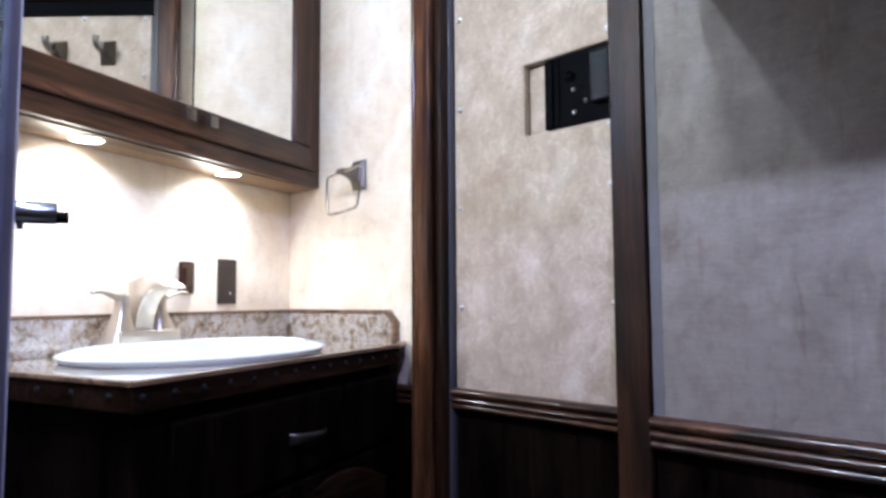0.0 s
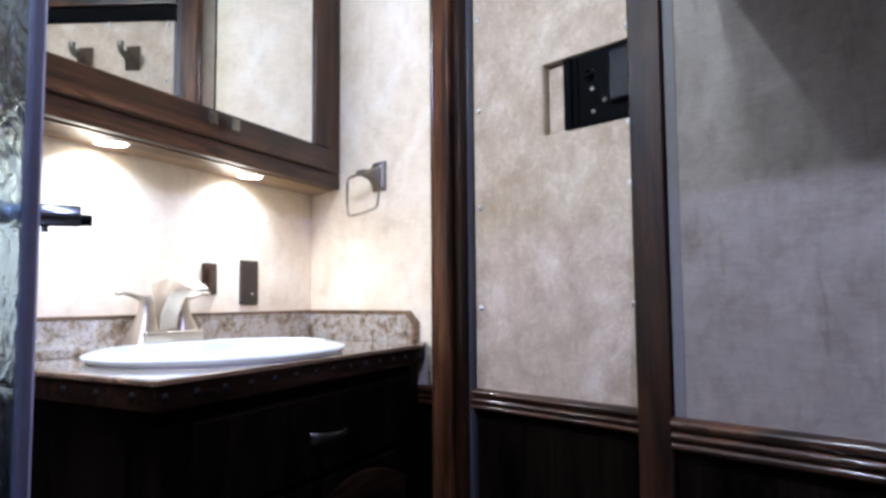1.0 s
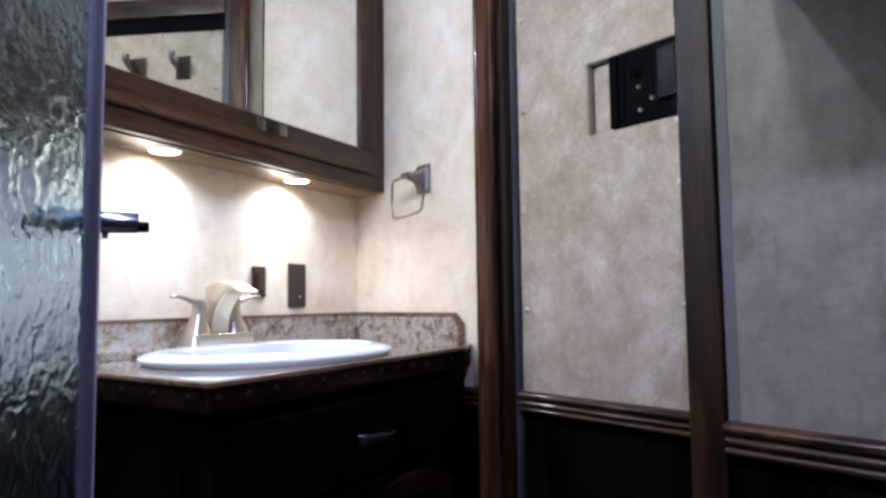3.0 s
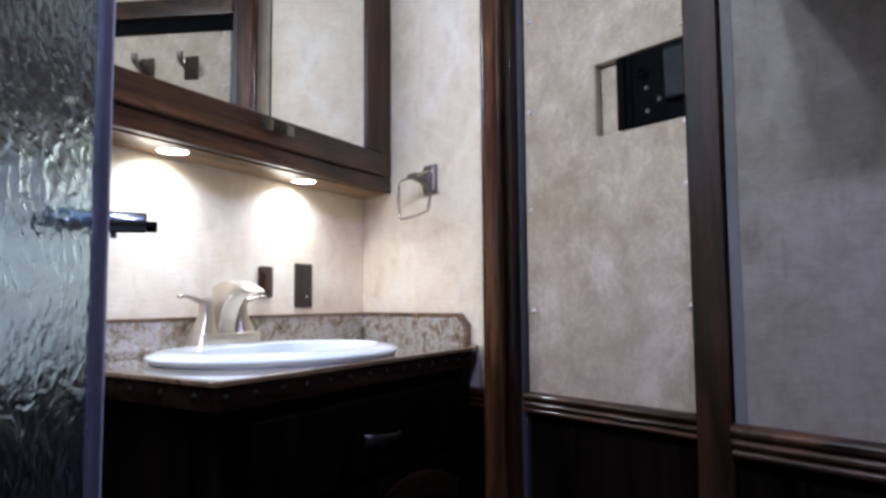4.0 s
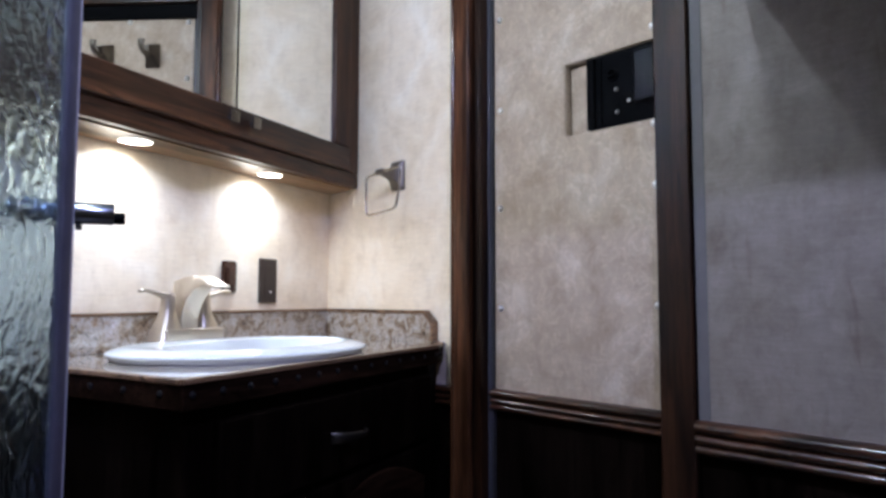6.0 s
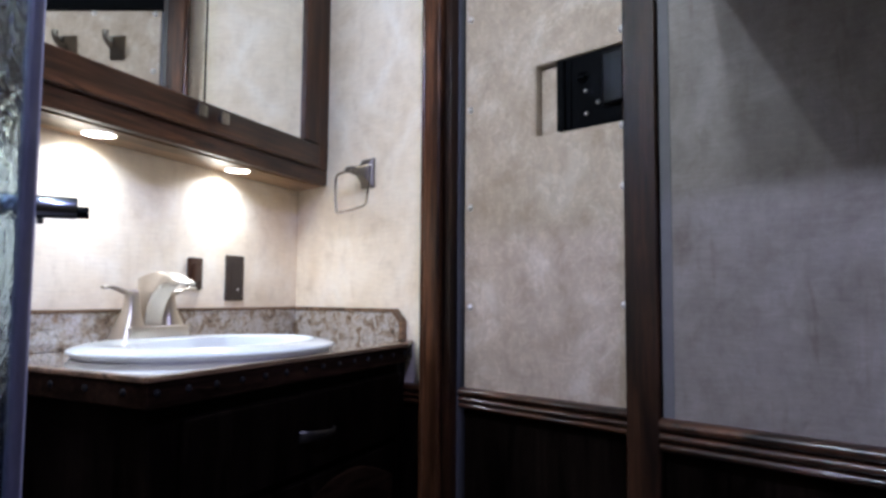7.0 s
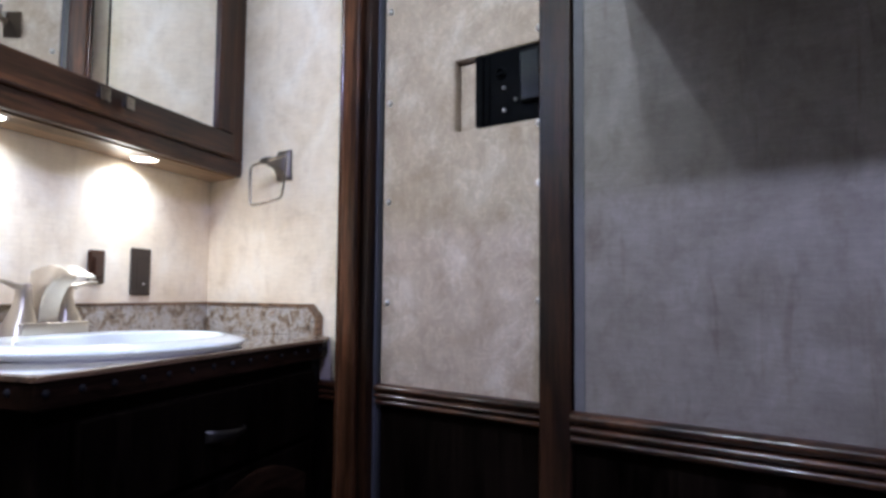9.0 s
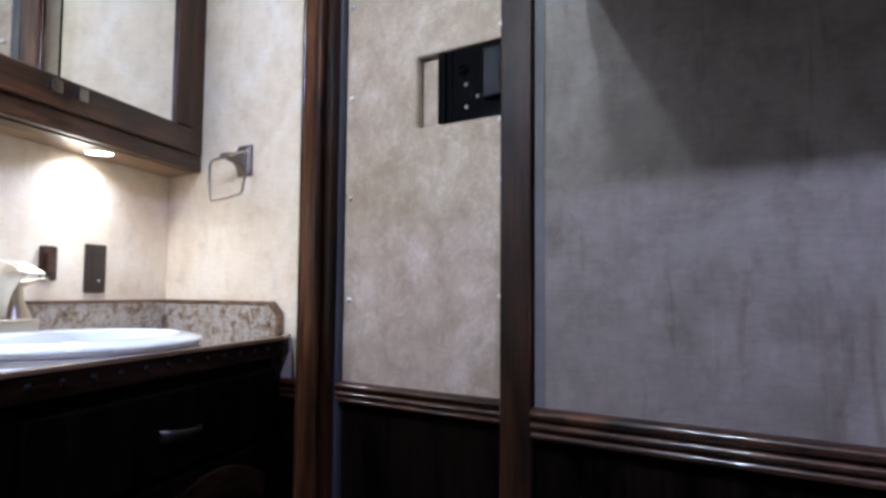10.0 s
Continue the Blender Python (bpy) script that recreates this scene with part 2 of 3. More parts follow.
def extrude(bm, f, outline, along, a, b):
    """A closed outline of (p, q) drawn out between a and b on the axis along (0, 1, 2) of f."""
    t = bmesh.new()

    def put(p, q, w):
        c = [p, q]
        c.insert(along, w)
        return t.verts.new(f(*c))
    r0 = [put(p, q, a) for p, q in outline]
    r1 = [put(p, q, b) for p, q in outline]
    n = len(outline)
    for k in range(n):
        t.faces.new((r0[k], r0[(k + 1) % n], r1[(k + 1) % n], r1[k]))
    t.faces.new(r0), t.faces.new(r1)
    bmesh.ops.recalc_face_normals(t, faces=t.faces)
    join(bm, t)


def circle(r, n=12, ry=None):
    return [(r * math.cos(2 * math.pi * k / n), (ry or r) * math.sin(2 * math.pi * k / n)) for k in range(n)]


def part(name, bm, material, parent=None, label="", smooth=True):
    me = bpy.data.meshes.new(name)
    bm.to_mesh(me)
    bm.free()
    me.materials.append(material)
    if smooth:
        for p in me.polygons:
            p.use_smooth = True
        me.set_sharp_from_angle(angle=radians(38))
    ob = new(name, me)
    if parent:
        ob.parent = parent
        ob.matrix_parent_inverse = (Matrix.Translation(parent.location) if parent.type == "EMPTY" else Matrix()).inverted()
    return tagged(ob, label)


def thing(name, at, label, category, group="", kind=""):
    e = new(name)
    e.location = at
    e.empty_display_size = 0.05
    return tagged(e, label, category, group, kind)


def B():
    return bmesh.new()


def solid(name, f, a, b, material, parent=None, label="", bevel=0.0, seg=2):
    bm = B()
    box(bm, f, a, b, bevel, seg)
    ob = part(name, bm, material, parent, label)
    if bevel:
        ob.modifiers.new("weighted normals", "WEIGHTED_NORMAL").keep_sharp = True
    return ob


def structure(ob, label, category):
    return tagged(ob, label, category, kind="structure")


H = 2.02


def poly_slab(name, pts, z0, z1, material):
    t = bmesh.new()
    lo = [t.verts.new((x, y, z0)) for x, y in pts]
    hi = [t.verts.new((x, y, z1)) for x, y in pts]
    n = len(pts)
    for k in range(n):
        t.faces.new((lo[k], lo[(k + 1) % n], hi[(k + 1) % n], hi[k]))
    t.faces.new(lo), t.faces.new(hi)
    bmesh.ops.recalc_face_normals(t, faces=t.faces)
    return part(name, t, material, smooth=False)


# ---- structure ----
OUT = [(0.06, 0.06), (-2.2, 0.06), (-2.2, -1.45), (-0.9, -2.05), (-0.55, -2.0)]
structure(poly_slab("floor", OUT, -0.05, 0.0, FLOOR), "dark brown vinyl floor of a small washroom", "floor")
structure(poly_slab("ceiling", OUT, H, H + 0.05, CEIL), "unseen vinyl ceiling over the washroom, darkened to cut bounced light", "ceiling")
structure(solid("wall_back", fW, (-2.2, 0.0, 0), (0.06, 0.06, H), SUEDE), "cream suede-look vinyl wall behind the sink", "wall")
bm = B()
box(bm, fT, (0.0, -0.06, 0), (0.575, 0.0, H))
bmT = B()
box(bmT, fT, (0.40, 0.0, 0.0), (0.572, 0.006, 0.768))
structure(part("wainscot_end", bmT, WOOD_DARK), "near-black wood wainscot beside the vanity", "wall panel")
structure(part("wall_towel", bm, SUEDE), "cream suede-look vinyl wall with towel ring", "wall")
structure(solid("wainscot_back", fW, (-2.2, -0.008, 0), (-0.890, 0.0, 0.845), WOOD_DARK), "near-black wood wainscot on the back wall", "wall panel")
structure(solid("wall_shower_end", fW, (-2.26, -1.6, 0), (-2.2, 0.06, H), SHOWER), "unseen shower surround wall, darkened brown to cut bounced light", "wall")
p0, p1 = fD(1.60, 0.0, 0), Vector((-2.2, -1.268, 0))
structure(poly_slab("wall_shower_side", [(p0.x, p0.y), (p1.x, p1.y), (p1.x, p1.y - 0.06), (p0.x, p0.y - 0.06)], 0, H, SHOWER), "unseen shower surround side wall, darkened brown to cut bounced light", "wall")

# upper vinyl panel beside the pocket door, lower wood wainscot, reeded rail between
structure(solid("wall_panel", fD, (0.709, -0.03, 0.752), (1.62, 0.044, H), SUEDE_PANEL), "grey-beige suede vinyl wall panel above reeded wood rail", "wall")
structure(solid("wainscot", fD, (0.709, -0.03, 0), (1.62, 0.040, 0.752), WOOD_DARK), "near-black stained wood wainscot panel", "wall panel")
structure(solid("pocket_back", fD, (0.11, -0.08, 0), (1.62, -0.045, H), WOOD_DARK), "dark back of the door pocket", "wall")


def reeded(name, u0, u1, n0, top, parent=None, tall=0.046, f=fD):
    """Moulding of three reeds, the topmost the largest."""
    bm = B()
    rows = [(n0 - 0.003, top), (n0 + 0.005, top)]
    z = top
    for h, d in ((0.40, 0.018), (0.30, 0.015), (0.30, 0.013)):
        hh = tall * h
        for k in range(0, 9):
            a = math.pi * k / 8
            rows.append((n0 + 0.004 + d * math.sin(a) * 0.9, z - hh * (1 - math.cos(a)) / 2))
        z -= hh
    rows.append((n0 - 0.003, top - tall))
    extrude(bm, f, rows, 0, u0, u1)
    return part(name, bm, WOOD_RAIL, parent)


# thin grey strip put in for the soft shade along the post
structure(solid("panel_shade_strip", fD, (0.7095, 0.040, 0.772), (0.729, 0.0452, H), plain("grey shade strip", (0.098, 0.093, 0.096), 0.7)), "grey strip in place of the shade beside the post", "trim")
structure(reeded("chair_rail", 0.709, 1.60, 0.044, 0.7775, None, 0.056), "dark glossy reeded wood chair rail", "trim")

structure(reeded("chair_rail_end", 0.452, 0.572, 0.006, 0.771, None, 0.046, fT), "dark reeded wood rail beside the vanity", "trim")

# door jamb between towel wall and pocket door
jamb = thing("door_jamb", fD(0.145, 0, 0), "dark-stained wood door jamb post with grey seal", "door frame", kind="structure")
solid("casing", fD, (0.113, 0.028, 0), (0.166, 0.047, H), WOOD_CASING, jamb, bevel=0.007, seg=4)
bead = B()
extrude(bead, fD, [(0.110 + 0.006 * math.cos(math.radians(18 * k)), 0.0405 + 0.0075 * math.sin(math.radians(18 * k))) for k in range(20)], 2, 0.0, H)
part("bead", bead, WOOD_BEAD, jamb, "glossy rounded edge bead")
solid("jamb_board", fD, (0.125, -0.04, 0), (0.1865, 0.0275, H), WOOD_SHADED, jamb, bevel=0.002)
solid("weather_seal", fD, (0.187, -0.02, 0), (0.1975, 0.007, 1.80), SEAL, jamb, "grey-violet vinyl weather seal", bevel=0.003)
solid("gasket", fD, (0.1978, -0.02, 0), (0.2025, 0.003, 1.80), GASKET, jamb, "dark rubber gasket", bevel=0.001)
post = thing("door_post", fD(0.67, 0, 0), "dark-stained wood post in front of the pocket door", "door frame", kind="structure")
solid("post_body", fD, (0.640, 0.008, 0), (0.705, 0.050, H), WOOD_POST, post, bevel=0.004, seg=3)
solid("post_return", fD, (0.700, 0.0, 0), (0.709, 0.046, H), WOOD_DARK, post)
structure(solid("door_header", fD, (0.187, 0.0, 1.842), (0.640, 0.030, 1.90), WOOD_Y, bevel=0.004), "dark wood header over the pocket door", "trim")
structure(solid("door_track", fD, (0.187, -0.02, 1.802), (0.640, 0.012, 1.8415), BLACK), "black sliding track above the door", "trim")
structure(solid("wall_over_door", fD, (0.187, -0.04, 1.90), (0.640, 0.008, H), SUEDE_DOOR), "tan vinyl strip above the door header", "wall")

# ---- pocket door ----
HU0, HU1, HZ0, HZ1 = 0.407, 0.640, 1.316, 1.468
door = thing("pocket_door", fD(0.4, 0, 0), "tan vinyl-covered pocket door, closed, with studs and black lock", "door")
us, zs = (0.204, HU0, HU1, 0.90), (0.752, HZ0, HZ1, 1.835)
t = bmesh.new()
grid = {(i, j): t.verts.new(fD(us[i], 0.0, zs[j])) for i in range(4) for j in range(4)}
fs = []
for i in range(3):
    for j in range(3):
        if (i, j) != (1, 1):
            fs.append(t.faces.new((grid[i, j], grid[i + 1, j], grid[i + 1, j + 1], grid[i, j + 1])))
ext = bmesh.ops.extrude_face_region(t, geom=fs)
bmesh.ops.translate(t, vec=-DN * 0.03, verts=[v for v in ext["geom"] if isinstance(v, bmesh.types.BMVert)])
bmesh.ops.recalc_face_normals(t, faces=t.faces)
edges = [e for e in t.edges if e.calc_face_angle(0) > 1.0]
bmesh.ops.bevel(t, geom=edges, offset=0.005, segments=3, profile=0.5, affect="EDGES")
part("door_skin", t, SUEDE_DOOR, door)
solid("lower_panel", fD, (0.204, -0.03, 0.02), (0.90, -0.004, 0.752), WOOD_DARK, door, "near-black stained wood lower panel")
reeded("door_rail", 0.2035, 0.640, 0.0, 0.777, door, 0.047)
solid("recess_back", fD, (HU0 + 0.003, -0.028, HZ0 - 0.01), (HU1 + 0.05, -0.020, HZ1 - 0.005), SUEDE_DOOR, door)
lock = solid("lock_case", fD, (0.476, -0.020, HZ0 + 0.001), (0.70, -0.005, HZ1 - 0.002), BLACK, door, "black plastic lock case", 0.002)
solid("lock_rim", fD, (0.462, -0.020, HZ0 + 0.0015), (0.481, 0.002, HZ1 - 0.003), BLACK, lock, bevel=0.003)
solid("lock_lip", fD, (0.487, -0.006, HZ0 + 0.004), (0.496, -0.001, HZ1 - 0.006), BLACK, lock, bevel=0.002)
PADDLE = plain("black paddle", (0.005, 0.0055, 0.007), 0.34, 0, 0.1)
PADDLE.node_tree.nodes["Principled BSDF"].inputs["IOR"].default_value = 1.14
solid("paddle_handle", fD, (0.572, -0.006, HZ0 + 0.036), (0.66, 0.008, HZ1 - 0.014), PADDLE, lock, bevel=0.005, seg=3)
bm = B()
lathe(bm, lambda x, y, z: fD(0.522 + x, -0.006 + z, 1.420 + y), [(0.013, 0), (0.013, 0.004), (0.009, 0.006), (0.009, 0.001)], 24)
part("thumb_turn", bm, BLACK, lock)
solid("turn_bar", fD, (0.513, -0.003, 1.414), (0.532, 0.006, 1.421), BLACK, lock, bevel=0.002)


def stud(u, z, n=0.0, r=0.0072, parent=None, name="stud"):
    bm = B()
    lathe(bm, lambda x, y, h: fD(u + x, n + h, z + y), [(r, 0), (r, 0.001), (r * 0.85, 0.0032), (r * 0.5, 0.0050), (0.0006, 0.0056)], 18)
    return part(name, bm, STEEL, parent)


for z in (0.956, 1.182, 1.408, 1.622, 1.792):
    stud(0.223, z, parent=door)
for z in (0.966, 1.190, 1.306, 1.492, 1.70):
    stud(0.613, z, parent=door)
stud(0.402, 1.795, parent=door)
for u, z in ((0.529, 1.390), (0.557, 1.362), (0.530, 1.344)):
    stud(u, z, -0.005, 0.0042, lock, "lock_screw")


def robe_hook(u):
    hook = thing("robe_hook", fD(u, 0, 1.69), "brushed nickel robe hook on the pocket door", "hook", "hooks on the pocket door")
    t = bmesh.new()
    rows = []
    for n, w, h, dz in ((0.0005, 0.021, 0.036, 0), (0.006, 0.021, 0.036, 0), (0.012, 0.0185, 0.032, 0.001), (0.022, 0.0145, 0.022, 0.006), (0.034, 0.0115, 0.013, 0.009), (0.046, 0.0095, 0.009, 0.009)):
        rows.append([t.verts.new(fD(u + sx * w, n, 1.69 + dz + sz * h)) for sx, sz in ((-1, -1), (1, -1), (1, 1), (-1, 1))])
    for a, b in zip(rows, rows[1:]):
        for k in range(4):
            t.faces.new((a[k], a[(k + 1) % 4], b[(k + 1) % 4], b[k]))
    t.faces.new(rows[0]), t.faces.new(rows[-1])
    bmesh.ops.recalc_face_normals(t, faces=t.faces)
    bmesh.ops.bevel(t, geom=list(t.edges), offset=0.0015, segments=2, affect="EDGES")
    part("backplate", t, PEWTER_BRUSHED, hook)
    bm = B()
    path, wide = [], []
    for n, z, w, d in ((0.040, -0.001, 0.0085, 0.0080), (0.054, -0.001, 0.0085, 0.0075), (0.064, 0.002, 0.0085, 0.0070), (0.071, 0.010, 0.0085, 0.0060), (0.074, 0.020, 0.0090, 0.0060), (0.0745, 0.030, 0.0100, 0.0070), (0.0745, 0.036, 0.0098, 0.0068)):
        up = min(1.0, max(0.0, (n - 0.050) / 0.022))
        path.append(((u, n, 1.684 + z * 0.85), (1, 0, 0), (0, -up, 1 - up)))
        wide.append((w, d))
    sweep(bm, fD, path, lambda i: circle(wide[i][0], 14, wide[i][1]))
    part("arm", bm, PEWTER_BRUSHED, hook)


for u in (0.327, 0.469):
    robe_hook(u)

# overhead cabinet over the wall panel
over = thing("overhead_cabinet", fD(1.2, 0.2, 1.522), "dark wood overhead cabinet on the wall panel", "cabinet")
solid("cabinet_body", fD, (0.797, 0.046, 1.522), (1.58, 0.480, H - 0.005), WOOD_Y, over, bevel=0.003)

# ---- mirror cabinet ----
cab = thing("mirror_cabinet", (-0.6, -0.06, CAB_Z), "dark wood wall cabinet with two mirrored doors and puck lights", "cabinet")
CL, CT = -1.24, 1.98
RX = -0.047
bm = B()
extrude(bm, fW, [(-0.004, -0.0015), (RX, CAB_Y + 0.018), (CL, CAB_Y + 0.018), (CL, -0.0015)], 2, CAB_Z, CT)
part("carcass", bm, WOOD_X, cab)
# underside wood is lightened to stand in for the pucks' glow and glare
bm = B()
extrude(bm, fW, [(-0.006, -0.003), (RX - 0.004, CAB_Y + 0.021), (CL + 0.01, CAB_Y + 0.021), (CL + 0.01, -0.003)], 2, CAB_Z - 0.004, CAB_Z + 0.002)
part("bottom_panel", bm, wood("glow-toned cabinet underside", "x", 1.0, 0.3, (0.135, 0.080, 0.042), (0.320, 0.198, 0.112)), cab, "brown wood underside, lightened for lamp glow and glare", False)
# MX0 runs on unseen behind the shower glass, added to brighten the glass
MX0, MX1, MZ0, MZ1 = -1.15, -0.180, 1.390, 1.92
FY = CAB_Y
# outer face frame, proud of the carcass, then the inner door frame
solid("face_rail_bottom", fW, (CL, FY, CAB_Z - 0.001), (RX + 0.001, FY + 0.020, 1.328), WOOD_X, cab, bevel=0.003)
solid("face_stile", fW, (-0.105, FY - 0.001, 1.3285), (RX + 0.0015, FY + 0.020, CT), WOOD_V, cab, bevel=0.003)
solid("door_rail", fW, (MX0 - 0.05, FY - 0.014, 1.328), (-0.106, FY + 0.008, MZ0), WOOD_X, cab, bevel=0.004, seg=3)
solid("door_stile", fW, (MX1, FY - 0.0145, MZ0 + 0.0005), (-0.106, FY + 0.008, CT), WOOD_V, cab, bevel=0.004, seg=3)
solid("door_stile", fW, (MX0 - 0.05, FY - 0.0145, MZ0 + 0.0005), (MX0, FY + 0.008, CT), WOOD_V, cab, bevel=0.004, seg=3)
solid("door_rail", fW, (MX0, FY - 0.014, MZ1), (MX1, FY + 0.008, CT), WOOD_X, cab, bevel=0.004, seg=3)
MM = -0.544
solid("mirror_pane", fW, (MX0 + 0.0005, FY - 0.006, MZ0 - 0.004), (MM - 0.0012, FY - 0.001, MZ1 + 0.004), MIRROR, cab, "mirror glass", 0.0006, 1)
solid("mirror_pane", fW, (MM + 0.0012, FY - 0.006, MZ0 - 0.004), (MX1 - 0.0005, FY - 0.001, MZ1 + 0.004), MIRROR, cab, "mirror glass", 0.0006, 1)
solid("door_seam", fW, (MM - 0.0016, FY - 0.0075, MZ0 - 0.003), (MM + 0.0016, FY - 0.0065, MZ1), BLACK, cab)
SMOKY = plain("smoky nickel", (0.22, 0.20, 0.18), 0.22, 1.0, 0.06, 200)
for x in (-0.573, -0.505):
    pull = solid("pull", fW, (x - 0.013, FY - 0.032, 1.350), (x + 0.013, FY - 0.026, 1.376), SMOKY, cab, "small square nickel pull", 0.002)
    solid("pull_stem", fW, (x - 0.005, FY - 0.027, 1.358), (x + 0.005, FY - 0.013, 1.368), SMOKY, pull)


def puck(x):
    p = thing("puck_lamp", (x, PUCK_Y, CAB_Z), "round recessed puck light, lit, under the cabinet", "lamp", "puck lights under the cabinet")
    bm = B()
    lathe(bm, lambda a, b, h: Vector((x + a, PUCK_Y - 0.02 + b, CAB_Z - h)), [(0.034, 0.0), (0.034, 0.004), (0.032, 0.006), (0.030, 0.006), (0.029, 0.003)], 32, False)
    part("trim_ring", bm, CHROME, p)
    bm = B()
    lathe(bm, lambda a, b, h: Vector((x + a, PUCK_Y - 0.02 + b, CAB_Z - h)), [(0.0295, 0.001), (0.0295, 0.004), (0.02, 0.0055), (0.001, 0.006)], 32)
    part("diffuser", bm, LED, p, "glowing white diffuser")


for x in PUCK_X:
    puck(x)

# ---- vanity ----
CZ = 0.872
CF = -0.487
CX = -1.012
# clipped corner of the worktop beside the towel wall
CLIP_A, CLIP_B = Vector((-0.262, CF, 0)), Vector((-0.1555, -0.4500, 0))


def side(y):
    """x of the slanted counter side at depth y."""
    return CX + 0.12 * (y - CF)


def wallx(y):
    return 0.342 * y


def run_frame(a, b):
    """A frame along the edge from a to b: s along it, n outwards to the right of it, z up."""
    d = (b - a).normalized()
    o = Vector((d.y, -d.x, 0))
    return lambda s, n, z: a + d * s + o * n + Vector((0, 0, z))


top = thing("worktop", (-0.5, -0.2, 0.80), "speckled granite-look laminate worktop with studded dark wood edge", "worktop")
bm = B()
E2 = 0.012
inner = run_frame(CLIP_A, CLIP_B)
ca, cb = inner(0.004, -E2, 0), inner((CLIP_B - CLIP_A).length - 0.002, -E2, 0)
extrude(bm, fW, [(side(0) + E2, -0.001), (wallx(-0.001) - 0.0015, -0.001), (wallx(cb.y) - 0.0015, cb.y), (ca.x - 0.002, CF + E2), (CX + E2 * 1.2, CF + E2)], 2, 0.834, CZ)
part("slab", bm, GRANITE, top, "speckled brown and cream granite laminate", False)
EDGE_CAP = wood("warm edge strip", "x", 1.0, 0.35, (0.10, 0.060, 0.035), (0.30, 0.185, 0.110))


def nail(f, a, z):
    bm = B()
    r = 0.0055
    lathe(bm, lambda x, y, h: f(a + x, h, z + y), [(r, 0), (r * 0.9, 0.0018), (r * 0.55, 0.003), (0.0005, 0.0034)], 12)
    return part("nailhead", bm, PEWTER, top)


corner = Vector((CX, CF, 0))
back_end = Vector((side(0), 0, 0))
for a, b, first, step, count in ((back_end, corner, 0.49 - 0.046 - 5 * 0.080, 0.080, 6), (corner, CLIP_A, 0.017, 0.0555, 14), (CLIP_A, CLIP_B, 0.030, 0.050, 2)):
    f, length = run_frame(a, b), (b - a).length
    solid("edge_board", f, (0.0005, -E2, 0.831), (length - 0.002, 0.0, CZ - 0.0065), WOOD_EDGE, top, "dark wood edge with nailheads", 0.003)
    solid("edge_cap", f, (0.0005, -E2, CZ - 0.006), (length - 0.002, 0.003, CZ + 0.0015), EDGE_CAP, top, "thin warm wood cap strip", 0.0015)
    for k in range(count):
        nail(f, first + k * step, 0.8515)

# backsplash with wood cap
splash = thing("backsplash", (-0.4, -0.01, CZ), "granite-look laminate backsplash with thin wood cap", "backsplash")
solid("splash_back", fW, (side(0) - 0.0, -0.018, CZ + 0.0005), (-0.0075, -0.0015, 0.942), GRANITE, splash, bevel=0.001)
solid("splash_cap", fW, (side(0) - 0.0, -0.020, 0.9425), (-0.0075, -0.0015, 0.949), EDGE_CAP, splash, "thin wood cap", 0.001)
bm = B()
SE = 0.447
extrude(bm, fT, [(0.004, CZ + 0.0005), (SE, CZ + 0.0005), (SE, 0.918), (SE - 0.024, 0.9405), (0.004, 0.9405)], 1, 0.0015, 0.018)
part("splash_end", bm, GRANITE, splash, smooth=False)
bm = B()
extrude(bm, fT, [(0.004, 0.941), (SE - 0.024, 0.941), (SE + 0.0005, 0.918), (SE + 0.0005, CZ + 0.002), (SE + 0.009, CZ + 0.002), (SE + 0.009, 0.921), (SE - 0.021, 0.949), (0.004, 0.949)], 1, 0.0012, 0.021)
part("splash_end_cap", bm, EDGE_CAP, splash, "thin wood cap, mitred at the end", False)

# vanity base
van = thing("vanity_cabinet", (-0.5, -0.2, 0), "near-black stained wood vanity cabinet with drawer and arched doors", "cabinet")
IN = 0.020
bm = B()
extrude(bm, fW, [(side(0) + IN, -0.002), (wallx(-0.002) - 0.003, -0.002), (CLIP_B.x - 0.006, CLIP_B.y + 0.018), (CLIP_A.x - 0.010, CF + IN), (side(CF + IN) + IN, CF + IN)], 2, 0.0, 0.8305)
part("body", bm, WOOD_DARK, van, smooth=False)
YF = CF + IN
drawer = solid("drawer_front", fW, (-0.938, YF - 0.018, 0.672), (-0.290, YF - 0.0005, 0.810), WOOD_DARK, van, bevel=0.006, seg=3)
bm = B()
path = []
for k in range(17):
    a = k / 16
    path.append(((-0.676 + 0.108 * a, YF - 0.018 - 0.024 * math.sin(math.pi * a) ** 0.6, 0.738), (0, 0, 1), (0, 1, 0)))
sweep(bm, fW, path, lambda i: [(p * (1.5 - 1.0 * i / 16), q) for p, q in circle(0.0068, 12, 0.0032)])
part("bow_pull", bm, plain("dull dark nickel", (0.055, 0.052, 0.05), 0.42, 1.0, 0.08, 200), drawer, "brushed nickel bow pull")
